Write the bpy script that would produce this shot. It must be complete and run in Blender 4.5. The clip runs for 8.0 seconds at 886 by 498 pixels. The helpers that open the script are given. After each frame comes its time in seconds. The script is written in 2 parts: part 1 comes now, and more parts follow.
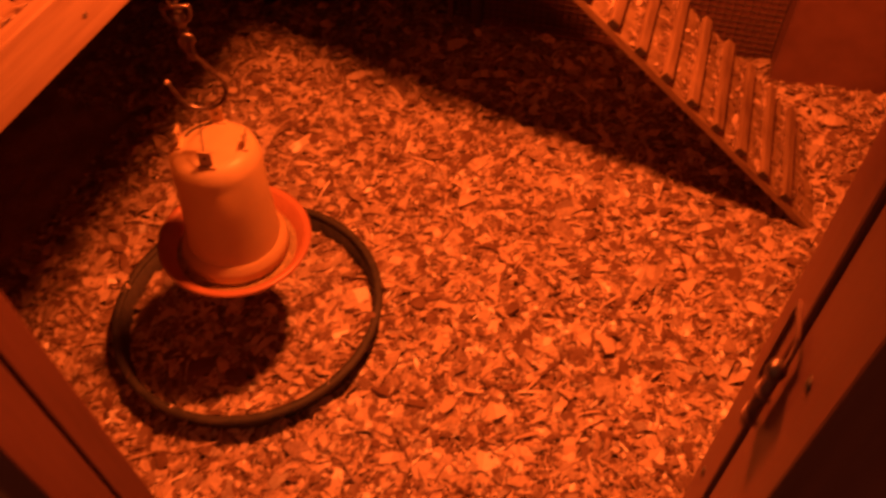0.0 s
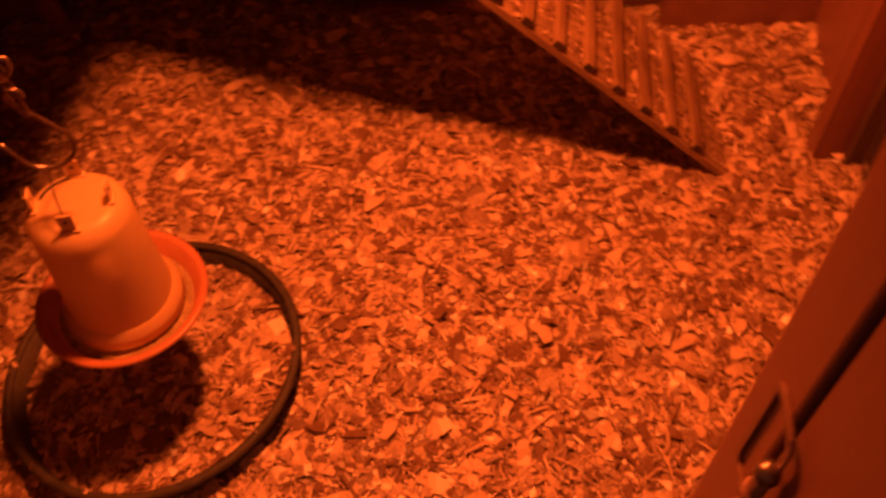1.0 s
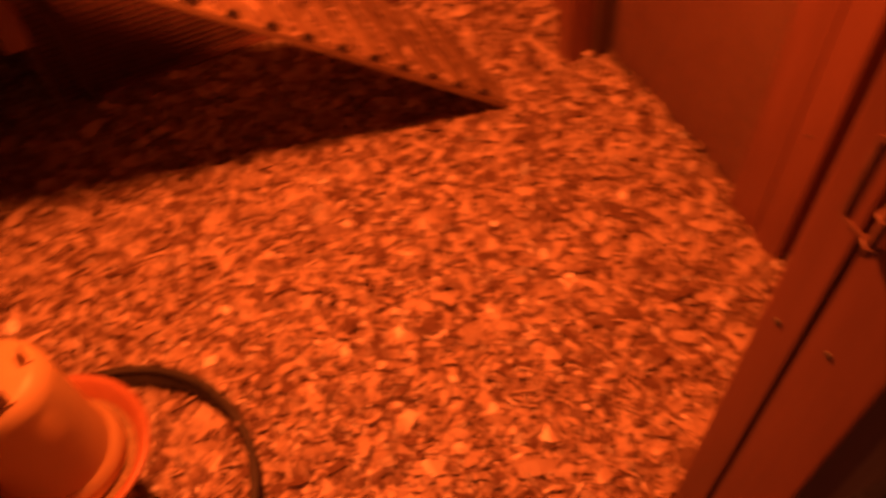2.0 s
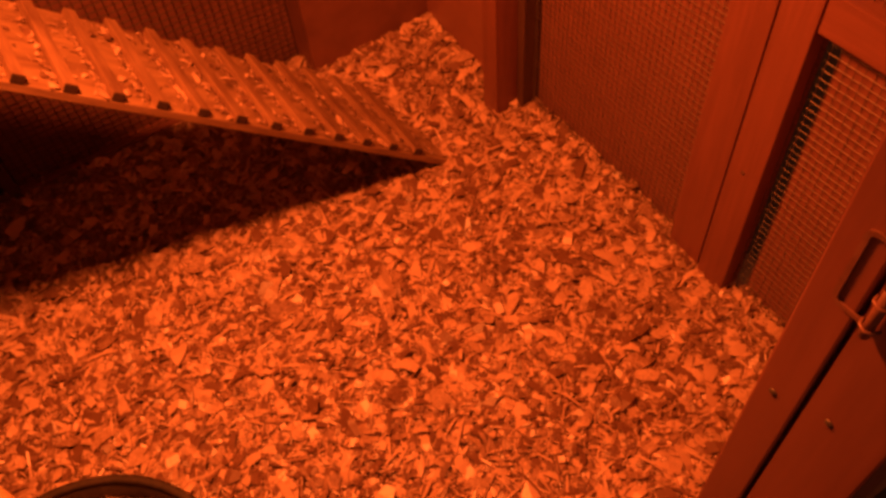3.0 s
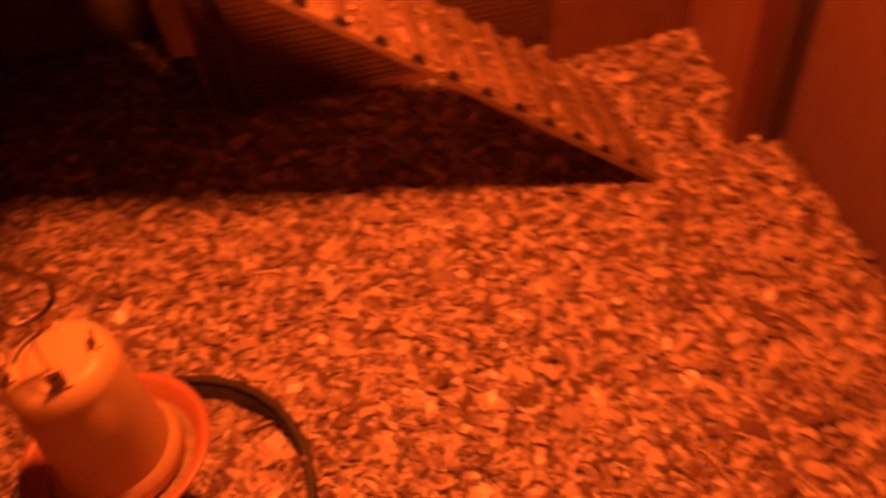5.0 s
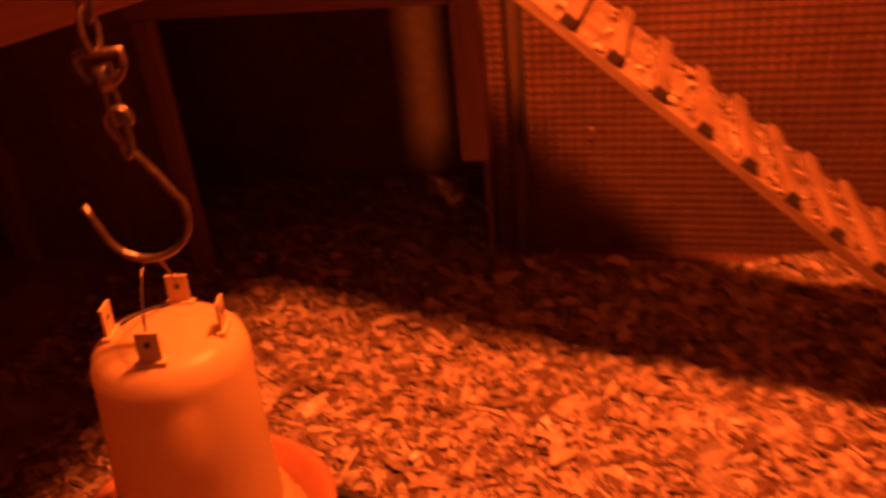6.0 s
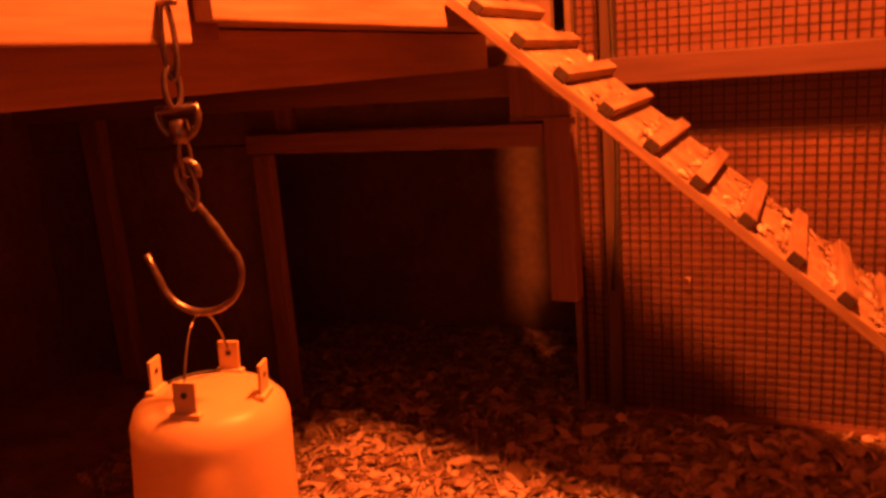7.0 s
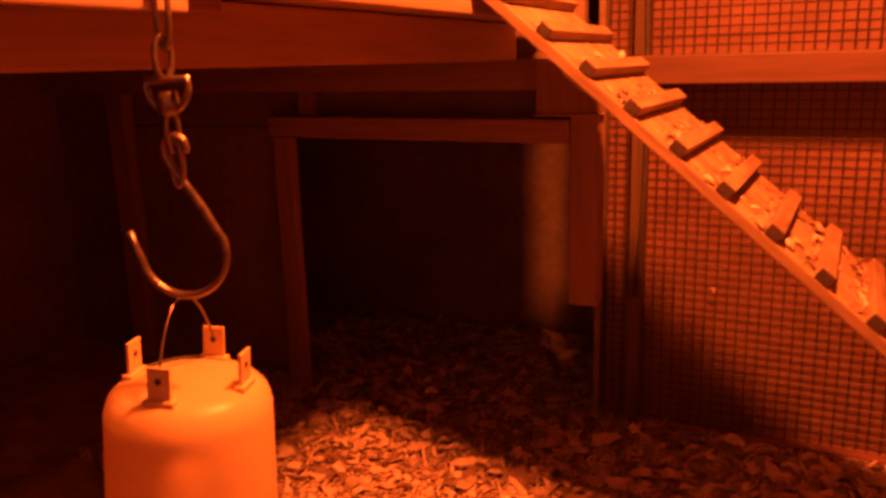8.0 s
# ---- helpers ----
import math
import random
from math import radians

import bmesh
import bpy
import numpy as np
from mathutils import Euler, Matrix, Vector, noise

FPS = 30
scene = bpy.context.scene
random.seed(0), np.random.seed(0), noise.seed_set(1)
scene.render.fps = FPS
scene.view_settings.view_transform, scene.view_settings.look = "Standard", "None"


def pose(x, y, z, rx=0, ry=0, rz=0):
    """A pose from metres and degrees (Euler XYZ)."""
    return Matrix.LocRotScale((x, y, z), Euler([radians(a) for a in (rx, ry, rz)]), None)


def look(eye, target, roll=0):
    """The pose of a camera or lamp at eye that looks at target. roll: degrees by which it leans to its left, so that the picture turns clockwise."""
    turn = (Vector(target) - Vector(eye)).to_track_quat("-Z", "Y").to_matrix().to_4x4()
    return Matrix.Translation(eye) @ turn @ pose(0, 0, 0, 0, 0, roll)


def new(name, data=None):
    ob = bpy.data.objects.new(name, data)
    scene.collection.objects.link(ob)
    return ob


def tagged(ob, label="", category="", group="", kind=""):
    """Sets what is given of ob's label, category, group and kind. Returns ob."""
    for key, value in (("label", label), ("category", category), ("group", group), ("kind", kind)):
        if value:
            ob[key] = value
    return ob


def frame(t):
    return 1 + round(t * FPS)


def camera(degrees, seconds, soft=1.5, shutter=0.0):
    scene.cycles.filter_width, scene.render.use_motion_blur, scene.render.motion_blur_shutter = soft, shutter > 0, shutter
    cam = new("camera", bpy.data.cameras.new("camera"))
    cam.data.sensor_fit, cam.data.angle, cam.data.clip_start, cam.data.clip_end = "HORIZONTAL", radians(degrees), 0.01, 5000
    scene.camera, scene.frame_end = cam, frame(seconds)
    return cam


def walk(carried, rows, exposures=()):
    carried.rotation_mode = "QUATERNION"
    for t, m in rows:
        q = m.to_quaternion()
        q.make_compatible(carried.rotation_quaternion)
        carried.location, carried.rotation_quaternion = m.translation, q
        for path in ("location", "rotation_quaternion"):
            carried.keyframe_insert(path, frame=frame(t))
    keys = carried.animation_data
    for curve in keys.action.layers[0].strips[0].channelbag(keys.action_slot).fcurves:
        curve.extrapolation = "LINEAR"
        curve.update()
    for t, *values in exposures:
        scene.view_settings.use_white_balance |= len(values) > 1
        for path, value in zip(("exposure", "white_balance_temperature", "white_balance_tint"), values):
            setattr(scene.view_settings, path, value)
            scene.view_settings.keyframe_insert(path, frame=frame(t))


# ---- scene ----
cam = camera(58.0, 8.0, soft=3.0, shutter=0.7)
PATH = [
    (0, (0.303, 0.143, 1.138), (-0.103, 1.329, -0.384), -1.7),
    (0.5, (0.320, 0.216, 1.132), (-0.040, 1.395, -0.406), -2.6),
    (1, (0.296, 0.243, 1.104), (0.082, 1.414, -0.468), -4.8),
    (1.5, (0.182, 0.225, 1.135), (0.259, 1.389, -0.454), -2.2),
    (2, (0.095, 0.214, 1.150), (0.471, 1.313, -0.442), -7.0),
    (2.2, (0.086, 0.257, 1.152), (0.609, 1.287, -0.445), -3.3),
    (3.3, (0.077, 0.274, 1.190), (0.649, 1.358, -0.354), -6.5),
    (3.5, (0.082, 0.272, 1.183), (0.653, 1.360, -0.359), -6.7),
    (4, (0.096, 0.268, 1.169), (0.660, 1.349, -0.379), -5.8),
    (4.2, (0.113, 0.269, 1.170), (0.664, 1.345, -0.387), -4.2),
    (5.3, (0.154, 0.232, 0.979), (0.028, 1.669, -0.364), -9.5),
    (5.5, (0.158, 0.256, 0.909), (-0.074, 1.782, -0.317), -8.6),
    (6, (0.134, 0.348, 0.726), (-0.402, 2.030, -0.152), -6.1),
    (6.5, (0.138, 0.356, 0.637), (-0.629, 2.068, 0.031), -7.0),
    (7, (0.181, 0.346, 0.645), (-0.639, 2.085, 0.210), -4.4),
    (7.5, (0.195, 0.386, 0.661), (-0.651, 2.114, 0.230), -1.6),
    (8, (0.187, 0.388, 0.637), (-0.701, 2.092, 0.190), -1.5),
]
# the phone brightens its picture as it comes down to the shaded part
walk(cam, [(t, look(eye, target, roll)) for t, eye, target, roll in PATH], [(0.0, -0.3), (3.5, -0.4), (5.3, -0.25), (6.5, 0.3), (7.2, 0.55), (8.0, 0.6)])

# ---- world and light ----
world = bpy.data.worlds.new("night")
scene.world = world
world.use_nodes = True
bg = world.node_tree.nodes["Background"]
bg.inputs[0].default_value = (0.5, 0.13, 0.05, 1)
bg.inputs[1].default_value = 0.5

LAMP_AT = (0.12, 1.05, 1.30)
lamp_data = bpy.data.lights.new("heat_lamp_light", "SPOT")
lamp_data.energy, lamp_data.color = 146.0, (1.0, 0.150, 0.021)
lamp_data.spot_size, lamp_data.spot_blend, lamp_data.shadow_soft_size = radians(154), 0.72, 0.058
lamp = new("heat_lamp_light", lamp_data)
lamp.matrix_world = look(LAMP_AT, (0.10, 1.0, 0.0))

# ---- materials ----


def material(name, dark, light, scale=8.0, stretch=(1, 1, 1), rough=0.7, bump=0.3, fine=60.0, metal=0.0, island=0.0, transmission=0.0, subsurface=0.0):
    """Two tones mixed by a coarse and a fine noise, with relief from the fine one."""
    m = bpy.data.materials.new(name)
    m.use_nodes = True
    nt = m.node_tree
    bsdf = nt.nodes["Principled BSDF"]
    co = nt.nodes.new("ShaderNodeTexCoord")
    mp = nt.nodes.new("ShaderNodeMapping")
    mp.inputs["Scale"].default_value = stretch
    nt.links.new(co.outputs["Object"], mp.inputs["Vector"])
    a = nt.nodes.new("ShaderNodeTexNoise")
    a.inputs["Scale"].default_value, a.inputs["Detail"].default_value = scale, 5
    b = nt.nodes.new("ShaderNodeTexNoise")
    b.inputs["Scale"].default_value, b.inputs["Detail"].default_value = fine, 6
    for n in (a, b):
        nt.links.new(mp.outputs["Vector"], n.inputs["Vector"])
    mix = nt.nodes.new("ShaderNodeMath")
    mix.operation = "MULTIPLY_ADD"
    mix.inputs[1].default_value, mix.inputs[2].default_value = 0.5, 0.0
    nt.links.new(b.outputs["Fac"], mix.inputs[0])
    add = nt.nodes.new("ShaderNodeMath")
    add.operation = "MULTIPLY_ADD"
    add.inputs[1].default_value = 0.5
    nt.links.new(a.outputs["Fac"], add.inputs[0])
    nt.links.new(mix.outputs[0], add.inputs[2])
    last = add.outputs[0]
    ramp = nt.nodes.new("ShaderNodeValToRGB")
    ramp.color_ramp.elements[0].position, ramp.color_ramp.elements[1].position = 0.33, 0.67
    ramp.color_ramp.elements[0].color, ramp.color_ramp.elements[1].color = (*dark, 1), (*light, 1)
    if island:
        geo = nt.nodes.new("ShaderNodeNewGeometry")
        sh = nt.nodes.new("ShaderNodeMath")
        sh.operation = "MULTIPLY_ADD"
        sh.inputs[1].default_value = island
        nt.links.new(geo.outputs["Random Per Island"], sh.inputs[0])
        half = nt.nodes.new("ShaderNodeMath")
        half.operation = "SUBTRACT"
        half.inputs[1].default_value = island / 2
        nt.links.new(last, half.inputs[0])
        nt.links.new(half.outputs[0], sh.inputs[2])
        last = sh.outputs[0]
    nt.links.new(last, ramp.inputs[0])
    nt.links.new(ramp.outputs[0], bsdf.inputs["Base Color"])
    bsdf.inputs["Metallic"].default_value = metal
    bsdf.inputs["Transmission Weight"].default_value = transmission
    if subsurface:
        bsdf.inputs["Subsurface Weight"].default_value = subsurface
        bsdf.inputs["Subsurface Scale"].default_value = 0.03
    rr = nt.nodes.new("ShaderNodeMapRange")
    rr.inputs["To Min"].default_value, rr.inputs["To Max"].default_value = max(rough - 0.12, 0.03), min(rough + 0.12, 1)
    nt.links.new(b.outputs["Fac"], rr.inputs["Value"])
    nt.links.new(rr.outputs["Result"], bsdf.inputs["Roughness"])
    if bump:
        bp = nt.nodes.new("ShaderNodeBump")
        bp.inputs["Strength"].default_value, bp.inputs["Distance"].default_value = bump, 0.003
        nt.links.new(add.outputs[0], bp.inputs["Height"])
        nt.links.new(bp.outputs["Normal"], bsdf.inputs["Normal"])
    return m


M_BED = material("bedding", (0.22, 0.13, 0.085), (0.42, 0.28, 0.19), 25, rough=0.9, bump=0.8, fine=160)
M_CHIP = material("shaving", (0.20, 0.11, 0.075), (0.68, 0.48, 0.36), 20, rough=0.34, bump=0.2, fine=240, island=0.7)
M_WOOD_X = material("pine_along_x", (0.24, 0.13, 0.075), (0.42, 0.26, 0.16), 3, (0.6, 9, 9), 0.65, 0.25, 14)
M_WOOD_Y = material("pine_along_y", (0.24, 0.13, 0.075), (0.42, 0.26, 0.16), 3, (9, 0.6, 9), 0.65, 0.25, 14)
M_STAIN_X = material("stain_along_x", (0.28, 0.135, 0.09), (0.46, 0.24, 0.16), 3, (0.6, 9, 9), 0.55, 0.25, 14)
M_STAIN_Y = material("stain_along_y", (0.28, 0.135, 0.09), (0.46, 0.24, 0.16), 3, (9, 0.6, 9), 0.55, 0.25, 14)
M_STAIN_Z = material("stain_along_z", (0.28, 0.135, 0.09), (0.46, 0.24, 0.16), 3, (9, 9, 0.6), 0.55, 0.25, 14)
# pale tone of the unseen roof, chosen to throw light back down
M_BOUNCE_PLY = material("plywood", (0.45, 0.34, 0.24), (0.62, 0.50, 0.37), 2, (1, 6, 1), 0.7, 0.15, 20)
M_RAIL_X = material("dark_stain_along_x", (0.17, 0.066, 0.050), (0.25, 0.099, 0.077), 3, (0.6, 9, 9), 0.42, 0.08, 14)
M_RAIL_Y = material("dark_stain_along_y", (0.17, 0.066, 0.050), (0.25, 0.099, 0.077), 3, (9, 0.6, 9), 0.42, 0.08, 14)
M_RAIL_Z = material("dark_stain_along_z", (0.17, 0.066, 0.050), (0.25, 0.099, 0.077), 3, (9, 9, 0.6), 0.42, 0.08, 14)
M_FRAME_X = material("aged_frame_along_x", (0.20, 0.10, 0.075), (0.34, 0.18, 0.135), 3, (0.6, 9, 9), 0.6, 0.25, 14)
M_FRAME_Z = material("aged_frame_along_z", (0.20, 0.10, 0.075), (0.34, 0.18, 0.135), 3, (9, 9, 0.6), 0.6, 0.25, 14)
M_POST = material("blackened_post", (0.04, 0.024, 0.018), (0.08, 0.046, 0.035), 3, (9, 9, 0.6), 0.7, 0.25, 14)
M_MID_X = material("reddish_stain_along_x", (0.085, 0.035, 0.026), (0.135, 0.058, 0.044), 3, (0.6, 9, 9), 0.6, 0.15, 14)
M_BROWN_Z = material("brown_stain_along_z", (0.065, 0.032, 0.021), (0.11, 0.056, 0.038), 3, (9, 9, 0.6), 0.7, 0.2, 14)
M_DARK = material("dark_boards", (0.14, 0.085, 0.06), (0.24, 0.15, 0.10), 3, (2, 2, 2), 0.8, 0.3, 30)
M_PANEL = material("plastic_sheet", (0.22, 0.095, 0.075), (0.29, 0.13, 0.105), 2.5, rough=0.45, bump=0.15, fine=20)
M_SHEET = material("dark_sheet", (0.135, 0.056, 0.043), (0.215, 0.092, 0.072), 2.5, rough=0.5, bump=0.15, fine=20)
M_WIRE = material("galvanised_wire", (0.07, 0.055, 0.045), (0.16, 0.13, 0.11), 30, rough=0.5, bump=0.2, fine=200, metal=0.4)
M_RUST_WIRE = material("rusty_wire", (0.035, 0.018, 0.012), (0.085, 0.042, 0.03), 30, rough=0.6, bump=0.2, fine=200, metal=0.3)
M_STEEL = material("zinc_steel", (0.15, 0.10, 0.085), (0.34, 0.25, 0.22), 30, rough=0.33, bump=0.2, fine=200, metal=0.85)
M_ZINC = material("dull_zinc", (0.16, 0.075, 0.058), (0.27, 0.135, 0.105), 30, rough=0.45, bump=0.2, fine=150, metal=0.15)
M_RAMP_X = material("worn_board", (0.16, 0.085, 0.05), (0.44, 0.29, 0.18), 4, (0.8, 5, 5), 0.6, 0.4, 18)
M_RAMP_Y = material("worn_cleat", (0.14, 0.072, 0.045), (0.38, 0.24, 0.15), 5, (5, 0.8, 5), 0.6, 0.4, 18)
M_FEEDER = material("cream_plastic", (0.76, 0.56, 0.32), (0.84, 0.64, 0.40), 5, rough=0.38, bump=0.05, fine=50)
glow = M_FEEDER.node_tree
thin = glow.nodes.new("ShaderNodeBsdfTranslucent")
thin.inputs["Color"].default_value = (0.95, 0.80, 0.54, 1)
blend = glow.nodes.new("ShaderNodeMixShader")
blend.inputs[0].default_value = 0.5
glow.links.new(glow.nodes["Principled BSDF"].outputs[0], blend.inputs[1])
glow.links.new(thin.outputs[0], blend.inputs[2])
glow.links.new(blend.outputs[0], glow.nodes["Material Output"].inputs["Surface"])
M_TAB = material("cream_tab", (0.60, 0.40, 0.20), (0.70, 0.48, 0.27), 5, rough=0.4, bump=0.05, fine=50)
M_PAN = material("red_plastic", (0.42, 0.15, 0.085), (0.52, 0.21, 0.12), 6, rough=0.35, bump=0.08, fine=50)
M_RUBBER = material("black_rubber", (0.018, 0.014, 0.012), (0.075, 0.055, 0.045), 12, rough=0.65, bump=0.3, fine=90)
M_FEED = material("feed_crumble", (0.10, 0.06, 0.03), (0.5, 0.36, 0.2), 60, rough=0.9, bump=0.9, fine=300)
M_SOIL = material("dark_soil", (0.05, 0.04, 0.03), (0.12, 0.095, 0.07), 4, rough=0.95, bump=0.6, fine=40)

# ---- mesh helpers ----


def finish(name, bm, mat, parent=None, label="", smooth=False):
    me = bpy.data.meshes.new(name)
    bmesh.ops.recalc_face_normals(bm, faces=bm.faces)
    bm.to_mesh(me)
    bm.free()
    me.materials.append(mat)
    if smooth:
        for p in me.polygons:
            p.use_smooth = True
    ob = new(name, me)
    if parent is not None:
        ob.parent = parent
    if label:
        ob["label"] = label
    return ob


def part(name, bm, mat, parent, label="", smooth=False):
    return finish(name, bm, mat, parent, label, smooth)


def box(x0, x1, y0, y1, z0, z1, bevel=0.002):
    bm = bmesh.new()
    bmesh.ops.create_cube(bm, size=1, matrix=Matrix.Translation(((x0 + x1) / 2, (y0 + y1) / 2, (z0 + z1) / 2)) @ Matrix.Diagonal((abs(x1 - x0), abs(y1 - y0), abs(z1 - z0), 1)))
    if bevel:
        bmesh.ops.bevel(bm, geom=bm.edges[:], offset=bevel, segments=2, affect="EDGES", profile=0.6)
    return bm


def lathe(profile, steps=48, centre=(0, 0, 0)):
    """A turned body: profile of (radius, height) round the z axis."""
    bm = bmesh.new()
    rings = []
    for r, z in profile:
        if r < 1e-6:
            rings.append([bm.verts.new((centre[0], centre[1], centre[2] + z))])
        else:
            rings.append([bm.verts.new((centre[0] + r * math.cos(2 * math.pi * k / steps), centre[1] + r * math.sin(2 * math.pi * k / steps), centre[2] + z)) for k in range(steps)])
    for a, b in zip(rings, rings[1:]):
        for k in range(steps):
            j = (k + 1) % steps
            if len(a) == 1:
                bm.faces.new((a[0], b[k], b[j]))
            elif len(b) == 1:
                bm.faces.new((a[k], a[j], b[0]))
            else:
                bm.faces.new((a[k], a[j], b[j], b[k]))
    return bm


def tube(path, radius, sides=10, closed=False, bm=None):
    """A round wire along a path of points."""
    bm = bm or bmesh.new()
    pts = [Vector(p) for p in path]
    n = len(pts)
    rings = []
    up = None
    for i, p in enumerate(pts):
        a = pts[(i - 1) % n] if closed or i > 0 else p
        b = pts[(i + 1) % n] if closed or i < n - 1 else p
        d = (b - a).normalized()
        if up is None:
            up = d.orthogonal().normalized()
        up = (up - d * up.dot(d)).normalized()
        side = d.cross(up)
        rings.append([bm.verts.new(p + radius * (math.cos(2 * math.pi * k / sides) * up + math.sin(2 * math.pi * k / sides) * side)) for k in range(sides)])
    pairs = list(zip(rings, rings[1:])) + ([(rings[-1], rings[0])] if closed else [])
    for a, b in pairs:
        for k in range(sides):
            j = (k + 1) % sides
            bm.faces.new((a[k], a[j], b[j], b[k]))
    if not closed:
        bm.faces.new(rings[0])
        bm.faces.new(rings[-1])
    return bm


def holder(name, at, label="", category="", group="", kind=""):
    ob = new(name)
    ob.location = at
    ob.empty_display_size = 0.05
    return tagged(ob, label, category, group, kind)


def wires(u0, u1, v0, v1, step, r, place, rise=None):
    """A welded grid of square wires, step apart across and rise apart upwards; place(u, v, w) gives the point in the world."""
    rise = rise or step
    bm = bmesh.new()

    def rod(a, b, across):
        q = []
        for u, v in (a, b):
            for du, w in ((-r, 0), (0, r), (r, 0), (0, -r)):
                q.append(bm.verts.new(place(u + (du if across else 0), v + (0 if across else du), w)))
        for k in range(4):
            j = (k + 1) % 4
            bm.faces.new((q[k], q[j], q[4 + j], q[4 + k]))

    for i in range(int((u1 - u0) / step) + 1):
        wob = random.uniform(-0.0012, 0.0012)
        rod((u0 + i * step + wob, v0), (u0 + i * step - wob, v1), True)
    for i in range(int((v1 - v0) / rise) + 1):
        wob = random.uniform(-0.0012, 0.0012)
        rod((u0, v0 + i * rise + wob), (u1, v0 + i * rise - wob), False)
    return bm


# ---- the setting ----
BACK, RIGHT, LEFT, FRONT, TOP = 1.71, 0.855, -1.45, 0.40, 1.8
FRAME_Y, REAR, BAY_X = 1.61, 2.12, -0.19  # hanging frame, back of the dark bay, side of the bay


def level(x, y):
    """Height of the bedding, heaped up in the corner behind the ramp."""
    z = 0.010 * noise.noise((x * 3.1, y * 3.1, 0.3)) + 0.010 * noise.noise((x * 10, y * 10, 4.0)) + 0.004 * noise.noise((x * 27, y * 27, 7.0))
    rise = max(0.0, min(1.0, (y - 1.3) / 0.3)) * max(0.0, min(1.0, (x - 0.25) / 0.4))
    z += 0.042 * rise
    z += 0.018 * rise * max(0.0, noise.noise((x * 16, y * 16, 2.0)))
    z += 0.03 * max(0.0, min(1.0, (x - 0.70) / 0.15)) ** 1.5
    return z


def build_floor():
    bm = bmesh.new()
    for x0, x1, y0, y1, nx, ny in ((LEFT, RIGHT + 0.08, 0.33, BACK + 0.025, 240, 140), (LEFT, BAY_X + 0.01, BACK + 0.025, REAR + 0.02, 100, 34)):
        grid = [[bm.verts.new((x0 + (x1 - x0) * i / nx, y0 + (y1 - y0) * j / ny, level(x0 + (x1 - x0) * i / nx, y0 + (y1 - y0) * j / ny))) for i in range(nx + 1)] for j in range(ny + 1)]
        for j in range(ny):
            for i in range(nx):
                bm.faces.new((grid[j][i], grid[j][i + 1], grid[j + 1][i + 1], grid[j + 1][i]))
    ob = finish("floor", bm, M_BED, smooth=True)
    tagged(ob, "coop floor deep in pale wood shavings", "floor", kind="structure")
    g = finish("ground", box(-6, 6, -6, 6, -0.2, -0.06, 0), M_SOIL)
    tagged(g, "dark bare soil round the coop at night", "ground", kind="structure")


def flakes(name, count, where, size=1.0, label="", lean=0.25):
    """Thin curled shavings; where() gives x, y, z and the plane's slope along x."""
    verts, faces = np.zeros((count, 8, 3)), []
    for i in range(count):
        x, y, z, slope = where()
        grow = size * min(1.9, math.exp(random.gauss(-0.38, 0.5)))
        ln, wd = grow * random.uniform(0.006, 0.0135), grow * random.uniform(0.003, 0.0085)
        kind = random.random()
        if kind < 0.45:
            ln, wd = ln * 1.35, wd * 0.22
        elif kind > 0.965:
            ln, wd = ln * 1.35, wd * 1.5
        curl = random.uniform(-0.2, 0.75) * ln
        m = Euler((random.gauss(0, lean), random.gauss(0, lean) + slope, 0)).to_matrix() @ Euler((0, 0, random.uniform(0, 6.283))).to_matrix()
        bow, skew = random.uniform(-0.5, 0.5) * wd, random.uniform(-0.5, 0.5) * wd
        for k in range(4):
            u = -1 + 2 * k / 3
            for s, sg in enumerate((-1, 1)):
                taper = 1 - 0.8 * u * u * random.random() - 0.25 * random.random()
                p = m @ Vector((u * ln, sg * wd * taper + skew * u + bow * u * u, curl * (1 - u * u) * 0.5))
                verts[i, 2 * k + s] = (x + p.x, y + p.y, z + p.z)
    base = (np.arange(count) * 8)[:, None, None]
    quad = np.array([[0, 2, 3, 1], [2, 4, 5, 3], [4, 6, 7, 5]])[None]
    faces = (base + quad).reshape(-1, 4)
    me = bpy.data.meshes.new(name)
    me.from_pydata(verts.reshape(-1, 3).tolist(), [], faces.tolist())
    me.materials.append(M_CHIP)
    ob = new(name, me)
    return tagged(ob, label, "bedding", kind="stuff")


def on_floor():
    while True:
        x, y = random.uniform(-0.95, RIGHT + 0.06), random.uniform(0.42, REAR - 0.03)
        if y > 1.35 and x < 0.1 and random.random() < 0.4:
            continue
        if (x > BAY_X and y > BACK) or (x > 0.872 and y < 1.4) or (x > 0.535 and y > 1.64) or (x > 0.832 and y > 1.33) or (x < -0.75 and y < 1.2):
            continue
        break
    return x, y, level(x, y) + random.uniform(0.0, 0.008), 0.0


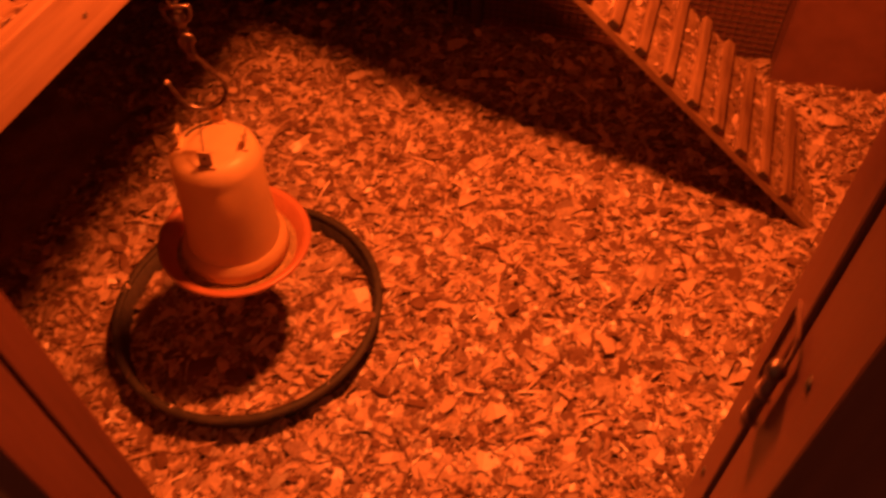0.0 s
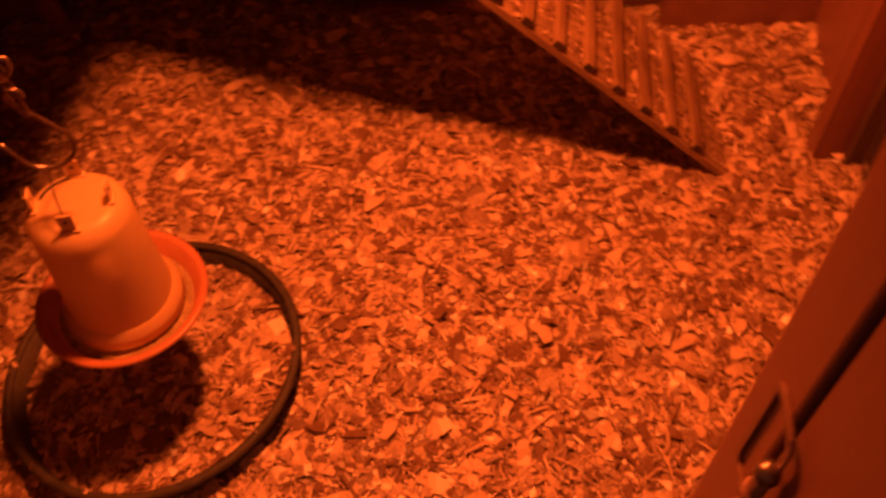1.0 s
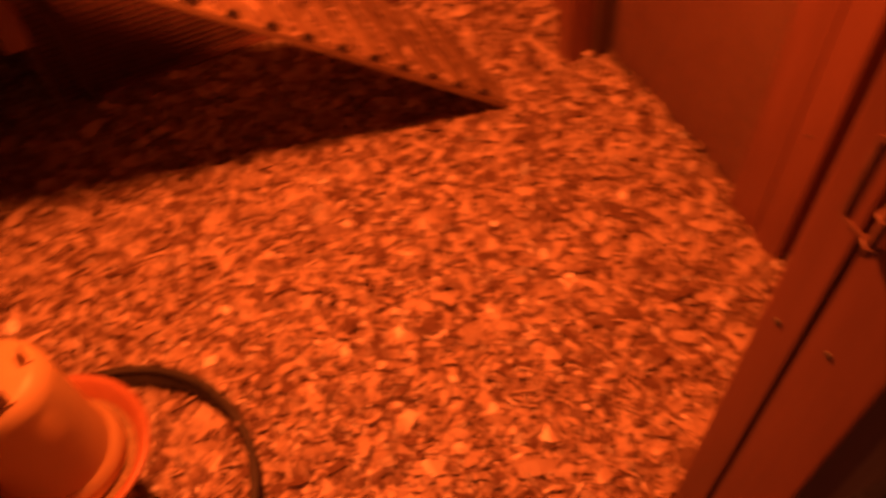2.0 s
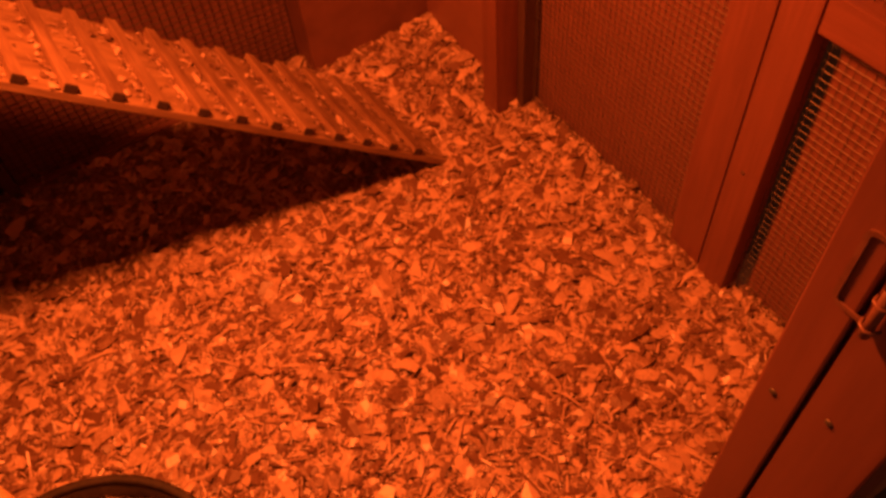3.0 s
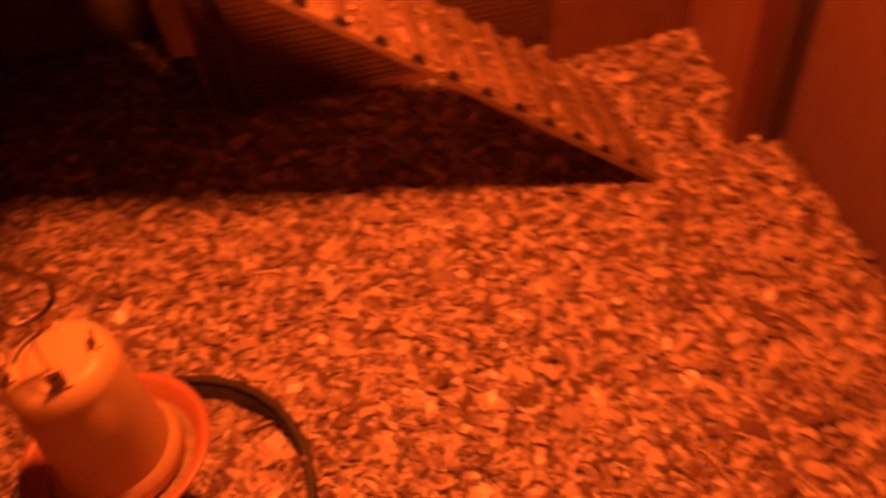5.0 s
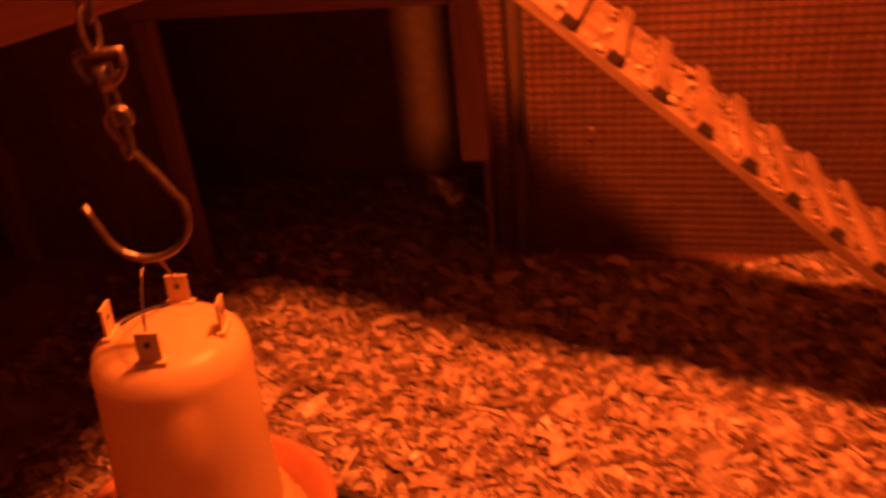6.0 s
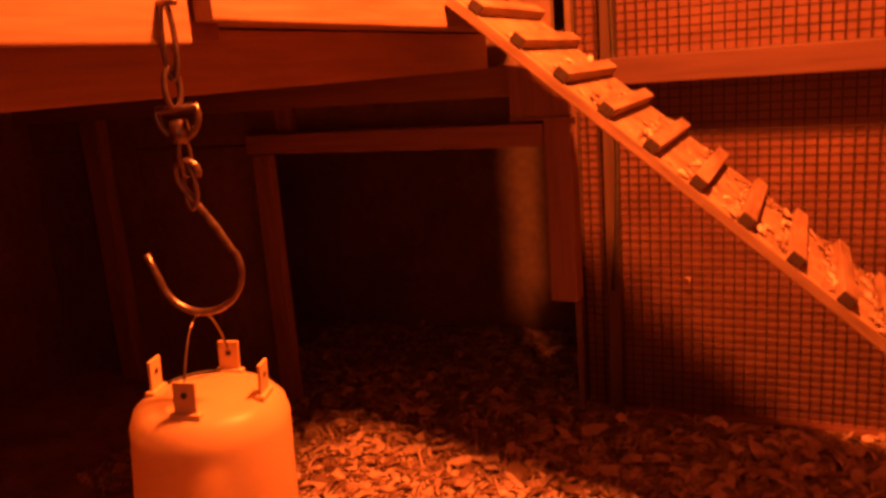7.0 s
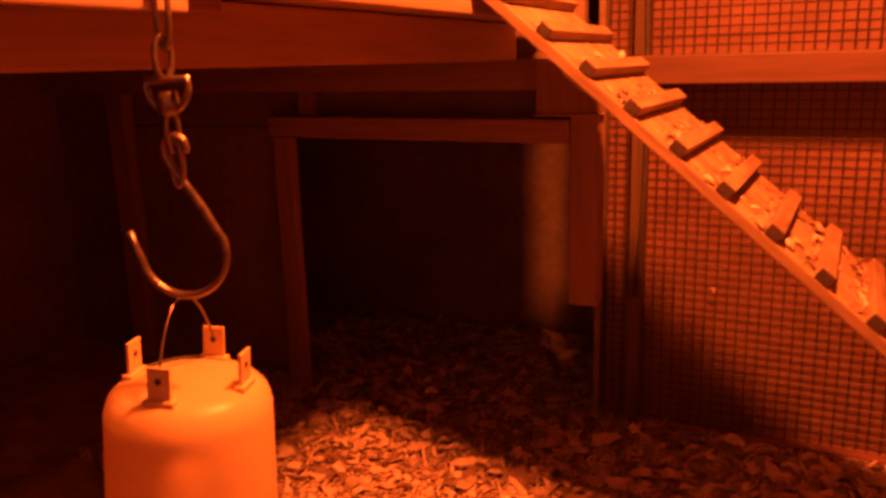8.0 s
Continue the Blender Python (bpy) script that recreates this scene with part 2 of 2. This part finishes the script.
def build_right_wall():
    w = holder("wall_right", (RIGHT, 1.0, 0), "stained timber frame wall with wire mesh panels", "wall", kind="structure")
    inv = Matrix.Translation((-RIGHT, -1.0, 0))

    def add(name, bm, mat, label=""):
        bmesh.ops.transform(bm, matrix=inv, verts=bm.verts)
        return part(name, bm, mat, w, label)

    x = RIGHT
    add("panel", box(x + 0.022, x + 0.034, 0.74, 1.345, -0.05, TOP, 0), M_PANEL)
    add("panel", box(x + 0.022, x + 0.034, 0.30, 0.690, -0.05, TOP, 0), M_PANEL)
    add("panel", box(0.832, 0.844, 1.347, 1.6395, -0.05, TOP, 0), M_PANEL)
    for a, b, d in ((0.30, 0.395, 0.0), (0.710, 0.766, 0.0), (0.773, 0.842, 0.007)):
        add("stile", box(x - 0.02 + d, x + 0.02, a, b, -0.05, TOP), M_RAIL_Z)
    add("corner_post", box(0.785, x + 0.02, 1.2975, 1.345, -0.05, TOP), M_RAIL_Z)
    # dark brown strip stands in for the shaded gap beside the post
    add("dark_gap_strip", box(0.835, x + 0.018, 1.276, 1.2955, -0.05, TOP), M_BROWN_Z)
    for a, b in ((0.395, 0.710), (0.842, 1.275)):
        add("rail", box(x - 0.016, x + 0.02, a, b, 0.565, 0.62), M_RAIL_Y)
        add("rail", box(x - 0.004, x + 0.02, a, b, -0.05, 0.015), M_RAIL_Y)
        for z0, z1 in ((0.015, 0.565), (0.62, 1.2)):
            add("wire_mesh", wires(a - 0.004, b + 0.004, z0 - 0.004, z1 + 0.004, 0.0127, 0.0006, lambda u, v, q: (x + 0.006 + q, u, v)), M_WIRE, "galvanised square wire mesh")
    # hinge side: staple heads along the edge of the mesh
    add("nail_head", lathe([(0.0, 0.0), (0.0035, 0.0), (0.0035, 0.002), (0.0, 0.0028)], 10, (x - 0.0205, 0.74, 0.30)), M_STEEL)


def build_back_wall():
    w = holder("wall_back", (0, BACK, 0), "stained timber frame wall with wire mesh", "wall", kind="structure")
    inv = Matrix.Translation((0, -BACK, 0))

    def add(name, bm, mat, label=""):
        bmesh.ops.transform(bm, matrix=inv, verts=bm.verts)
        return part(name, bm, mat, w, label)

    y = BACK
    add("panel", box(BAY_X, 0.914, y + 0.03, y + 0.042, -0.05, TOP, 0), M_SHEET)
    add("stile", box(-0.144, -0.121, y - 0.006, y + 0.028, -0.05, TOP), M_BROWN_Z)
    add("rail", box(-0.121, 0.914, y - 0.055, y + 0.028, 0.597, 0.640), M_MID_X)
    add("rail", box(-0.121, 0.914, y - 0.004, y + 0.028, -0.05, 0.015), M_RAIL_X)
    for a, b in ((BAY_X, -0.144), (-0.121, 0.914)):
        for z0, z1 in ((0.015, 0.597), (0.64, 1.2)):
            add("wire_mesh", wires(a, b, z0, z1, 0.0172, 0.00095, lambda u, v, q: (u, y + 0.014 + q, v), 0.0142), M_RUST_WIRE, "rusty wire mesh with oblong openings")
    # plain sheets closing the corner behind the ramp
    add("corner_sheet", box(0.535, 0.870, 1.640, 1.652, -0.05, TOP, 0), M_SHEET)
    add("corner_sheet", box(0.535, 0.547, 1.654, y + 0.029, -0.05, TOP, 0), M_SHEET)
    # a shred of pale bedding caught in the wires
    add("shred", box(-0.011, -0.001, y + 0.0095, y + 0.0115, 0.2605, 0.2630, 0.0008), M_CHIP)
    add("shred", box(-0.006, -0.003, y + 0.0095, y + 0.0115, 0.2545, 0.2600, 0.0008), M_CHIP)
    # dark bay under the platform: its side, its back and the boards beside the hanging frame
    add("bay_side", box(BAY_X - 0.012, BAY_X - 0.002, y - 0.004, REAR, -0.05, TOP, 0), M_DARK)
    add("board", box(LEFT, BAY_X - 0.014, FRAME_Y + 0.022, FRAME_Y + 0.04, 0.525, TOP, 0), M_DARK)
    for k in range(4):
        a = LEFT + k * 0.1625
        add("board", box(a, a + 0.1605, FRAME_Y + 0.022, FRAME_Y + 0.04, -0.05, 0.523), M_DARK)
    add("bay_back", box(LEFT, BAY_X, REAR, REAR + 0.02, -0.05, TOP, 0), M_DARK)
    # unseen outer sheets, added to block background light at the wall gaps
    add("leak_blocker", box(BAY_X, RIGHT + 0.10, y + 0.0445, y + 0.056, -0.05, TOP, 0), M_DARK)
    add("leak_blocker", box(RIGHT + 0.075, RIGHT + 0.095, 1.30, y + 0.043, -0.05, TOP, 0), M_DARK)


def build_rest_of_shell():
    for name, b, lab in (
        ("wall_left", box(LEFT - 0.02, LEFT, 0.30, REAR + 0.02, -0.06, TOP, 0), "dark plank side wall of the coop"),
        # roof is out of view: closes the shell and reflects fill light
        ("ceiling", box(LEFT - 0.02, RIGHT + 0.10, 0.30, REAR + 0.02, TOP, TOP + 0.02, 0), "unseen pale plywood roof added to bounce light into the coop"),
    ):
        tagged(finish(name, b, M_BOUNCE_PLY if name == "ceiling" else M_DARK), lab, "ceiling" if name == "ceiling" else "wall", kind="structure")
    f = holder("wall_front", (0, FRONT, 0), "timber coop front beside the open doorway", "wall", kind="structure")
    inv = Matrix.Translation((0, -FRONT, 0))

    def add(name, bm, mat, label=""):
        bmesh.ops.transform(bm, matrix=inv, verts=bm.verts)
        return part(name, bm, mat, f, label)

    add("panel", box(0.46, RIGHT, 0.352, 0.364, -0.05, TOP, 0), M_STAIN_Z)
    add("panel", box(LEFT, -0.24, 0.352, 0.364, -0.05, TOP, 0), M_STAIN_Z)
    add("sill", box(-0.165, 0.385, 0.33, 0.40, -0.06, 0.03), M_RAIL_X)
    add("header", box(-0.165, 0.385, 0.33, 0.40, 1.5, TOP), M_RAIL_X)
    add("jamb", box(0.385, 0.46, 0.367, 0.40, -0.05, TOP), M_RAIL_Z)
    add("jamb", box(-0.24, -0.165, 0.367, 0.40, -0.05, TOP), M_RAIL_Z)
    add("door_stop", box(0.387, 0.46, 0.308, 0.3645, -0.05, TOP), M_RAIL_Z)
    add("door_stop", box(-0.24, -0.167, 0.315, 0.3645, -0.05, TOP), M_RAIL_Z)


def build_frame():
    """Open timber frame hung before the dark bay, one upright ending above the floor."""
    d = holder("trim", (-0.48, FRAME_Y, 0), "weathered timber frame hung before a dark bay", "frame", kind="structure")
    inv = Matrix.Translation((0.48, -FRAME_Y, 0))
    y = FRAME_Y
    for name, b, m in (
        ("upright", box(-0.796, -0.756, y - 0.02, y + 0.002, -0.02, 0.507, 0.003), M_FRAME_Z),
        ("upright", box(-0.212, -0.166, y - 0.02, y + 0.02, 0.248, 0.555, 0.004), M_FRAME_Z),
        ("head", box(-0.805, -0.2125, y - 0.022, y + 0.02, 0.509, 0.547, 0.004), M_FRAME_X),
        ("beam", box(LEFT, -0.260, y - 0.012, y + 0.02, 0.592, 0.64), M_FRAME_X),
        ("block", box(-0.260, -0.163, y - 0.04, y + 0.02, 0.557, 0.64), M_FRAME_Z),
        # thin paler strip paints the lit lower edge of the block
        ("lit_edge", box(-0.262, -0.161, y - 0.043, y + 0.0, 0.5535, 0.5565, 0.001), M_WOOD_X),
        ("bracket", box(-0.742, -0.710, y - 0.006, y + 0.02, 0.548, 0.5915), M_FRAME_Z),
        ("post", box(-1.25, -1.20, y - 0.01, y + 0.02, -0.02, 0.590), M_FRAME_Z),
    ):
        bmesh.ops.transform(b, matrix=inv, verts=b.verts)
        part(name, b, m, d)
    c = holder("cable", (-0.119, BACK - 0.012, 0.24), "thin black cable down the wall", "cable")
    pts = [(0.004 * math.sin(9 * k / 24) - 0.012 * (1 - k / 24) ** 6, 0, 1.1 * k / 24) for k in range(25)]
    part("cord", tube(pts, 0.0035, 8), M_RUBBER, c, "", True)


def build_platform():
    p = holder("platform", (-0.24, 0.9, 0.7), "raised plank platform with a pale front edge", "platform")
    inv = Matrix.Translation((0.24, -0.9, -0.7))

    def add(name, bm, mat, label=""):
        bmesh.ops.transform(bm, matrix=inv, verts=bm.verts)
        return part(name, bm, mat, p, label)

    add("beam", box(-0.33, -0.29, 0.405, FRAME_Y - 0.045, 0.638, 0.692), M_STAIN_Y)
    add("edge_board", box(-0.244, -0.226, 0.405, 0.815, 0.675, 0.735), M_WOOD_Y, "pale pine board")
    add("edge_board", box(-0.244, -0.226, 0.84, 1.555, 0.692, 0.735), M_WOOD_Y, "pale pine board")
    n = 8
    for k in range(n):
        a = LEFT + 0.01 + (1.2 - 0.01) * k / n
        add("plank", box(a, a + 1.185 / n - 0.004, 0.405, FRAME_Y - 0.01, 0.694, 0.712), M_WOOD_Y)
    # added behind the edge board gap to keep lamp light off the beam
    add("gap_light_block", box(-0.262, -0.246, 0.79, 0.87, 0.679, 0.735), M_RAIL_Y)
    add("joist", box(LEFT, -0.332, 0.9, 0.94, 0.64, 0.692), M_STAIN_X)
    add("joist", box(LEFT, -0.332, 1.45, 1.49, 0.64, 0.692), M_STAIN_X)


RAMP_TOP, RAMP_END, RAMP_Y0, RAMP_Y1 = Vector((-0.205, 0, 0.728)), Vector((0.645, 0, 0.012)), 1.263, 1.515


def build_ramp():
    d = RAMP_END - RAMP_TOP
    ln, ang = d.length, math.atan2(-d.z, d.x)
    r = holder("ramp", (RAMP_TOP.x, RAMP_Y0, RAMP_TOP.z), "sloping pine chicken ramp with cleats and stray shavings", "ramp")
    r.rotation_euler = (0, ang, 0)
    wd = RAMP_Y1 - RAMP_Y0
    part("board", box(-0.01, ln, 0, wd, -0.0195, -0.006, 0.0015), M_RAMP_X, r)
    part("knot", lathe([(0.0, -0.0052), (0.0055, -0.0052), (0.0072, -0.0056), (0.0072, -0.0075), (0.0, -0.0075)], 20, (0.577, 0.155, 0)), M_RUBBER, r, "dark knot hole", True)
    first = 0.025
    k = 0
    while first + k * 0.0662 < ln - 0.03:
        u = first + k * 0.0662
        b = box(u - 0.009, u + 0.009, 0.001, wd - random.uniform(0.0, 0.006), -0.0055, 0.0075 + random.uniform(-0.001, 0.001), 0.0015)
        c = part("cleat", b, M_RAMP_Y, r)
        part("end_grain", box(u - 0.0085, u + 0.0085, -0.0006, 0.0022, -0.005, 0.0072, 0.0006), M_POST, c, "dark weathered end grain")
        k += 1


def on_ramp():
    d = RAMP_END - RAMP_TOP
    u = random.random() ** 0.6
    y = random.uniform(RAMP_Y0 + 0.006, RAMP_Y1 - 0.006)
    k = round(u * d.length / 0.0662)
    if random.random() < 0.8:
        off = -0.0105 - abs(random.gauss(0, 0.006))
    else:
        off = random.uniform(-0.05, -0.012)
    u2 = (k * 0.0662 + 0.025 + off) / d.length
    u2 = max(0.01, min(0.99, u2))
    p = RAMP_TOP + d * u2
    sink = 0.0035
    return p.x - sink * 0.644, y, p.z - sink * 0.765, math.atan2(-d.z, d.x)


# ---- things ----
FX, FY = -0.226, 0.784


def build_feeder():
    # hung a little askew below the hook
    f = holder("hanging_feeder", (FX - 0.025, FY + 0.002, 0.17), "cream plastic hanging poultry feeder with a red tray", "feeder")
    f.rotation_euler = (radians(-1.0), radians(3.5), 0)
    part("body", lathe([(0.0, 0.247), (0.038, 0.2465), (0.050, 0.243), (0.057, 0.236), (0.060, 0.226), (0.0625, 0.15), (0.068, 0.062), (0.0695, 0.052), (0.0675, 0.052), (0.066, 0.062), (0.0605, 0.15), (0.0575, 0.226), (0.0, 0.240)], 64), M_FEEDER, f, "cream translucent plastic cylinder", True)
    up = 0.013
    part("tray", lathe([(0.0, up), (0.078, up), (0.088, up + 0.006), (0.102, up + 0.034), (0.108, up + 0.040), (0.112, up + 0.040), (0.1135, up + 0.044), (0.109, up + 0.046), (0.101, up + 0.043), (0.085, up + 0.012), (0.076, up + 0.006), (0.0, up + 0.006)], 64), M_PAN, f, "red plastic feed tray", True)
    part("skirt", lathe([(0.0695, up + 0.056), (0.078, up + 0.046), (0.080, up + 0.030), (0.078, up + 0.030), (0.076, up + 0.045), (0.068, up + 0.054)], 64), M_FEEDER, f, "cream plastic skirt", True)
    part("feed", lathe([(0.0, up + 0.024), (0.085, up + 0.022), (0.092, up + 0.020), (0.0, up + 0.010)], 48), M_FEED, f, "ground grain feed")
    for k in range(4):
        a = radians(-72 + 90 * k)
        b = box(-0.0085, 0.0085, -0.0013, 0.0013, 0.238, 0.272, 0.0009)
        hole = lathe([(0.0, -0.0019), (0.0024, -0.0019), (0.0024, 0.0019), (0.0, 0.0019)], 12)
        mt = Matrix.Rotation(a + math.pi / 2, 4, "Z")
        ctr = Vector((0.043 * math.cos(a), 0.043 * math.sin(a), 0))
        bmesh.ops.transform(b, matrix=Matrix.Translation(ctr) @ mt, verts=b.verts)
        t = part("tab", b, M_TAB, f)
        bmesh.ops.transform(hole, matrix=Matrix.Translation(ctr + Vector((0, 0, 0.262))) @ mt @ Matrix.Rotation(math.pi / 2, 4, "X"), verts=hole.verts)
        part("eyelet", hole, M_RUBBER, t)
        foot = box(-0.0115, 0.0115, -0.004, 0.004, 0.238, 0.2485, 0.0015)
        bmesh.ops.transform(foot, matrix=Matrix.Translation(ctr) @ mt, verts=foot.verts)
        part("tab_foot", foot, M_TAB, t)
    slot = [(0.040 * math.cos(radians(q)), 0.040 * math.sin(radians(q)), 0.2468) for q in range(118, 188, 7)]
    part("slot", tube(slot, 0.0018, 8), M_RUBBER, f, "dark moulded slot in the lid", True)
    a = radians(-72)
    c, s = math.cos(a), math.sin(a)
    pts = []
    for k in range(21):
        u = -1 + 2 * k / 20
        pts.append((0.044 * c * u + -0.005 * (1 - u * u), 0.044 * s * u, 0.262 + 0.046 * (1 - abs(u) ** 2.2)))
    part("bail_wire", tube(pts, 0.0010, 8), M_STEEL, f, "thin steel wire bail", True)


def build_hook():
    h = holder("s_hook", (FX + 0.004, FY, 0.506), "zinc plated steel S-hook", "hook")
    pts = [(-0.040, 0.004, 0.022), (-0.036, 0.004, 0.010)]
    for k in range(19):
        a = radians(190 + 190 * k / 18)
        pts.append((-0.002 + 0.031 * math.cos(a), 0.004, 0.0065 + 0.031 * math.sin(a)))
    pts += [(0.024, 0.003, 0.022), (0.015, 0.002, 0.040), (0.004, 0.0, 0.058), (-0.006, 0.0, 0.073)]
    for k in range(9):
        a = radians(190 - 215 * k / 8)
        pts.append((0.001 + 0.008 * math.cos(a), 0.0, 0.080 + 0.008 * math.sin(a)))
    m = Matrix.Rotation(radians(22), 4, "Z")
    part("hook_rod", tube([m @ Vector(p) for p in pts], 0.0028, 12), M_STEEL, h, "", True)


def link(bm, at, along, flat, ln, wd, r):
    """One oval chain link."""
    at, along, flat = Vector(at), Vector(along).normalized(), Vector(flat).normalized()
    pts = []
    for k in range(16):
        a = 2 * math.pi * k / 16
        pts.append(at + along * (ln * math.sin(a)) + flat * (wd * math.cos(a)))
    return tube(pts, r, 8, True, bm)


def build_chain():
    c = holder("chain", (FX + 0.004, FY, 0.567), "short zinc chain with a swivel and a snap hook", "chain")
    part("lower_ring", link(None, (0.002, 0, 0.008), (0, 0, 1), (1, 0.2, 0), 0.015, 0.0046, 0.0020), M_STEEL, c, "", True)
    part("link", link(None, (0.001, 0, 0.030), (0, 0, 1), (0.2, 1, 0), 0.013, 0.0046, 0.0019), M_STEEL, c, "", True)
    sw = lathe([(0.0, 0.040), (0.006, 0.040), (0.008, 0.046), (0.006, 0.056), (0.0, 0.057)], 20)
    part("swivel_barrel", sw, M_STEEL, c, "", True)
    bow = [(0.0148 * math.cos(radians(a)), 0.004 * math.cos(radians(a)), 0.060 + 0.017 * math.sin(radians(a))) for a in range(-180, 1, 15)]
    part("swivel_bow", tube([(-0.0148, -0.004, 0.064)] + bow + [(0.0148, 0.004, 0.064)], 0.0027, 10, True), M_STEEL, c, "", True)
    part("link", link(None, (-0.001, 0, 0.078), (0, 0, 1), (0.3, 1, 0), 0.014, 0.006, 0.0022), M_STEEL, c, "", True)
    part("snap_hook", link(None, (0, 0.002, 0.110), (0.0, 0, 1), (1, 0.3, 0), 0.027, 0.0046, 0.0021), M_STEEL, c, "", True)
    part("screw_eye", tube([(0.010, 0.003, 0.135), (-0.012, 0.0, 0.135)], 0.0025, 10), M_STEEL, c, "", True)


TUB = (-0.266, 0.787)


def build_tub():
    t = holder("rubber_tub", (*TUB, 0.0), "shallow black rubber tub standing in the shavings", "tub")
    part("wall", lathe([(0.205, -0.02), (0.2125, 0.046), (0.2165, 0.046), (0.209, -0.02)], 96), M_RUBBER, t, "", True)
    part("rim", lathe([(0.2120, 0.0462), (0.2118, 0.050), (0.2145, 0.0525), (0.2215, 0.0520), (0.2255, 0.0495), (0.2258, 0.0455), (0.2240, 0.0440), (0.2225, 0.0462), (0.2120, 0.0462)], 96), M_RUBBER, t, "", True)


def build_latch():
    l = holder("barrel_latch", (0.3848, 0.361, 0.822), "zinc barrel latch with a flat loop plate on the door jamb", "latch")
    outer, inner = [], []
    for cx, cz, a0 in ((0.016, 0.026, 0), (-0.004 + 0.006, 0.026, 90), (0.002, -0.026, 180), (0.016, -0.026, 270)):
        for k in range(5):
            a = radians(a0 + 22.5 * k)
            outer.append((cx + 0.007 * math.cos(a), cz + 0.007 * math.sin(a)))
            inner.append((cx + 0.0035 * math.cos(a), cz + 0.0035 * math.sin(a)))
    bm = bmesh.new()
    rings = [[bm.verts.new((xx, p, q)) for p, q in pts] for xx, pts in ((-0.0001, outer), (-0.0016, outer), (-0.0016, inner), (-0.0001, inner))]
    n = len(outer)
    for a, b in zip(rings, rings[1:] + rings[:1]):
        for k in range(n):
            bm.faces.new((a[k], a[(k + 1) % n], b[(k + 1) % n], b[k]))
    part("loop_plate", bm, M_ZINC, l)
    part("bolt", tube([(-0.0034, -0.004, -0.036), (-0.0034, -0.004, 0.008)], 0.0034, 12), M_ZINC, l, "round steel bolt", True)
    for z in (-0.028, -0.006):
        part("keeper", tube([(-0.0005, -0.0095, z), (-0.005, -0.0085, z), (-0.0075, -0.004, z), (-0.005, 0.0005, z), (-0.0005, 0.0015, z)], 0.0012, 8), M_ZINC, l, "", True)
    part("bolt_end", lathe([(0.0, 0.008), (0.0042, 0.008), (0.0048, 0.011), (0.0040, 0.015), (0.0, 0.0165)], 16, (-0.0034, -0.004, 0)), M_STEEL, l, "bright rounded bolt end", True)


def build_screws():
    s0 = None
    for x, y, z, nx in ((0.3868, 0.346, 0.685, 1), (0.3868, 0.335, 0.86, 1), (0.3848, 0.386, 0.668, 1), (-0.2262, 0.88, 0.712, -1), (-0.2262, 1.27, 0.712, -1), (-0.2262, 0.66, 0.70, -1)):
        bm = lathe([(0.0, 0.0012), (0.0022, 0.001), (0.0036, 0.0), (0.0036, -0.001), (0.0, -0.001)], 12)
        bmesh.ops.transform(bm, matrix=Matrix.Rotation(radians(-90 * nx), 4, "Y"), verts=bm.verts)
        ob = finish("screw", bm, M_WIRE, None, "", True)
        ob.location = (x, y, z)
        tagged(ob, "small dull countersunk screw in a board", "screw", "screws in the boards")


def on_platform():
    y = random.uniform(0.5, 1.52)
    if random.random() < 0.05:
        return random.uniform(-0.24, -0.2), random.uniform(1.3, 1.5), 0.742, random.uniform(-0.5, 0.5)
    return -0.245 - abs(random.gauss(0, 0.09)), y, 0.7145 + random.uniform(0, 0.003), 0.0


def on_rim():
    a, r = random.uniform(0, 6.283), random.uniform(0.213, 0.224)
    return TUB[0] + r * math.cos(a), TUB[1] + r * math.sin(a), 0.0535, 0.0


build_floor()
build_right_wall()
build_back_wall()
build_rest_of_shell()
build_frame()
build_platform()
build_ramp()
build_feeder()
build_hook()
build_chain()
build_tub()
build_latch()
build_screws()
flakes("rim_shavings", 12, on_rim, 0.55, "few stray shavings on the tub rim", 0.12)
flakes("platform_shavings", 500, on_platform, 0.9, "stray shavings on the platform planks", 0.15)
flakes("wood_shavings", 82000, on_floor, 1.08, "pale curled wood shavings covering the floor")
flakes("ramp_shavings", 2600, on_ramp, 0.62, "stray wood shavings caught on the ramp", 0.18)
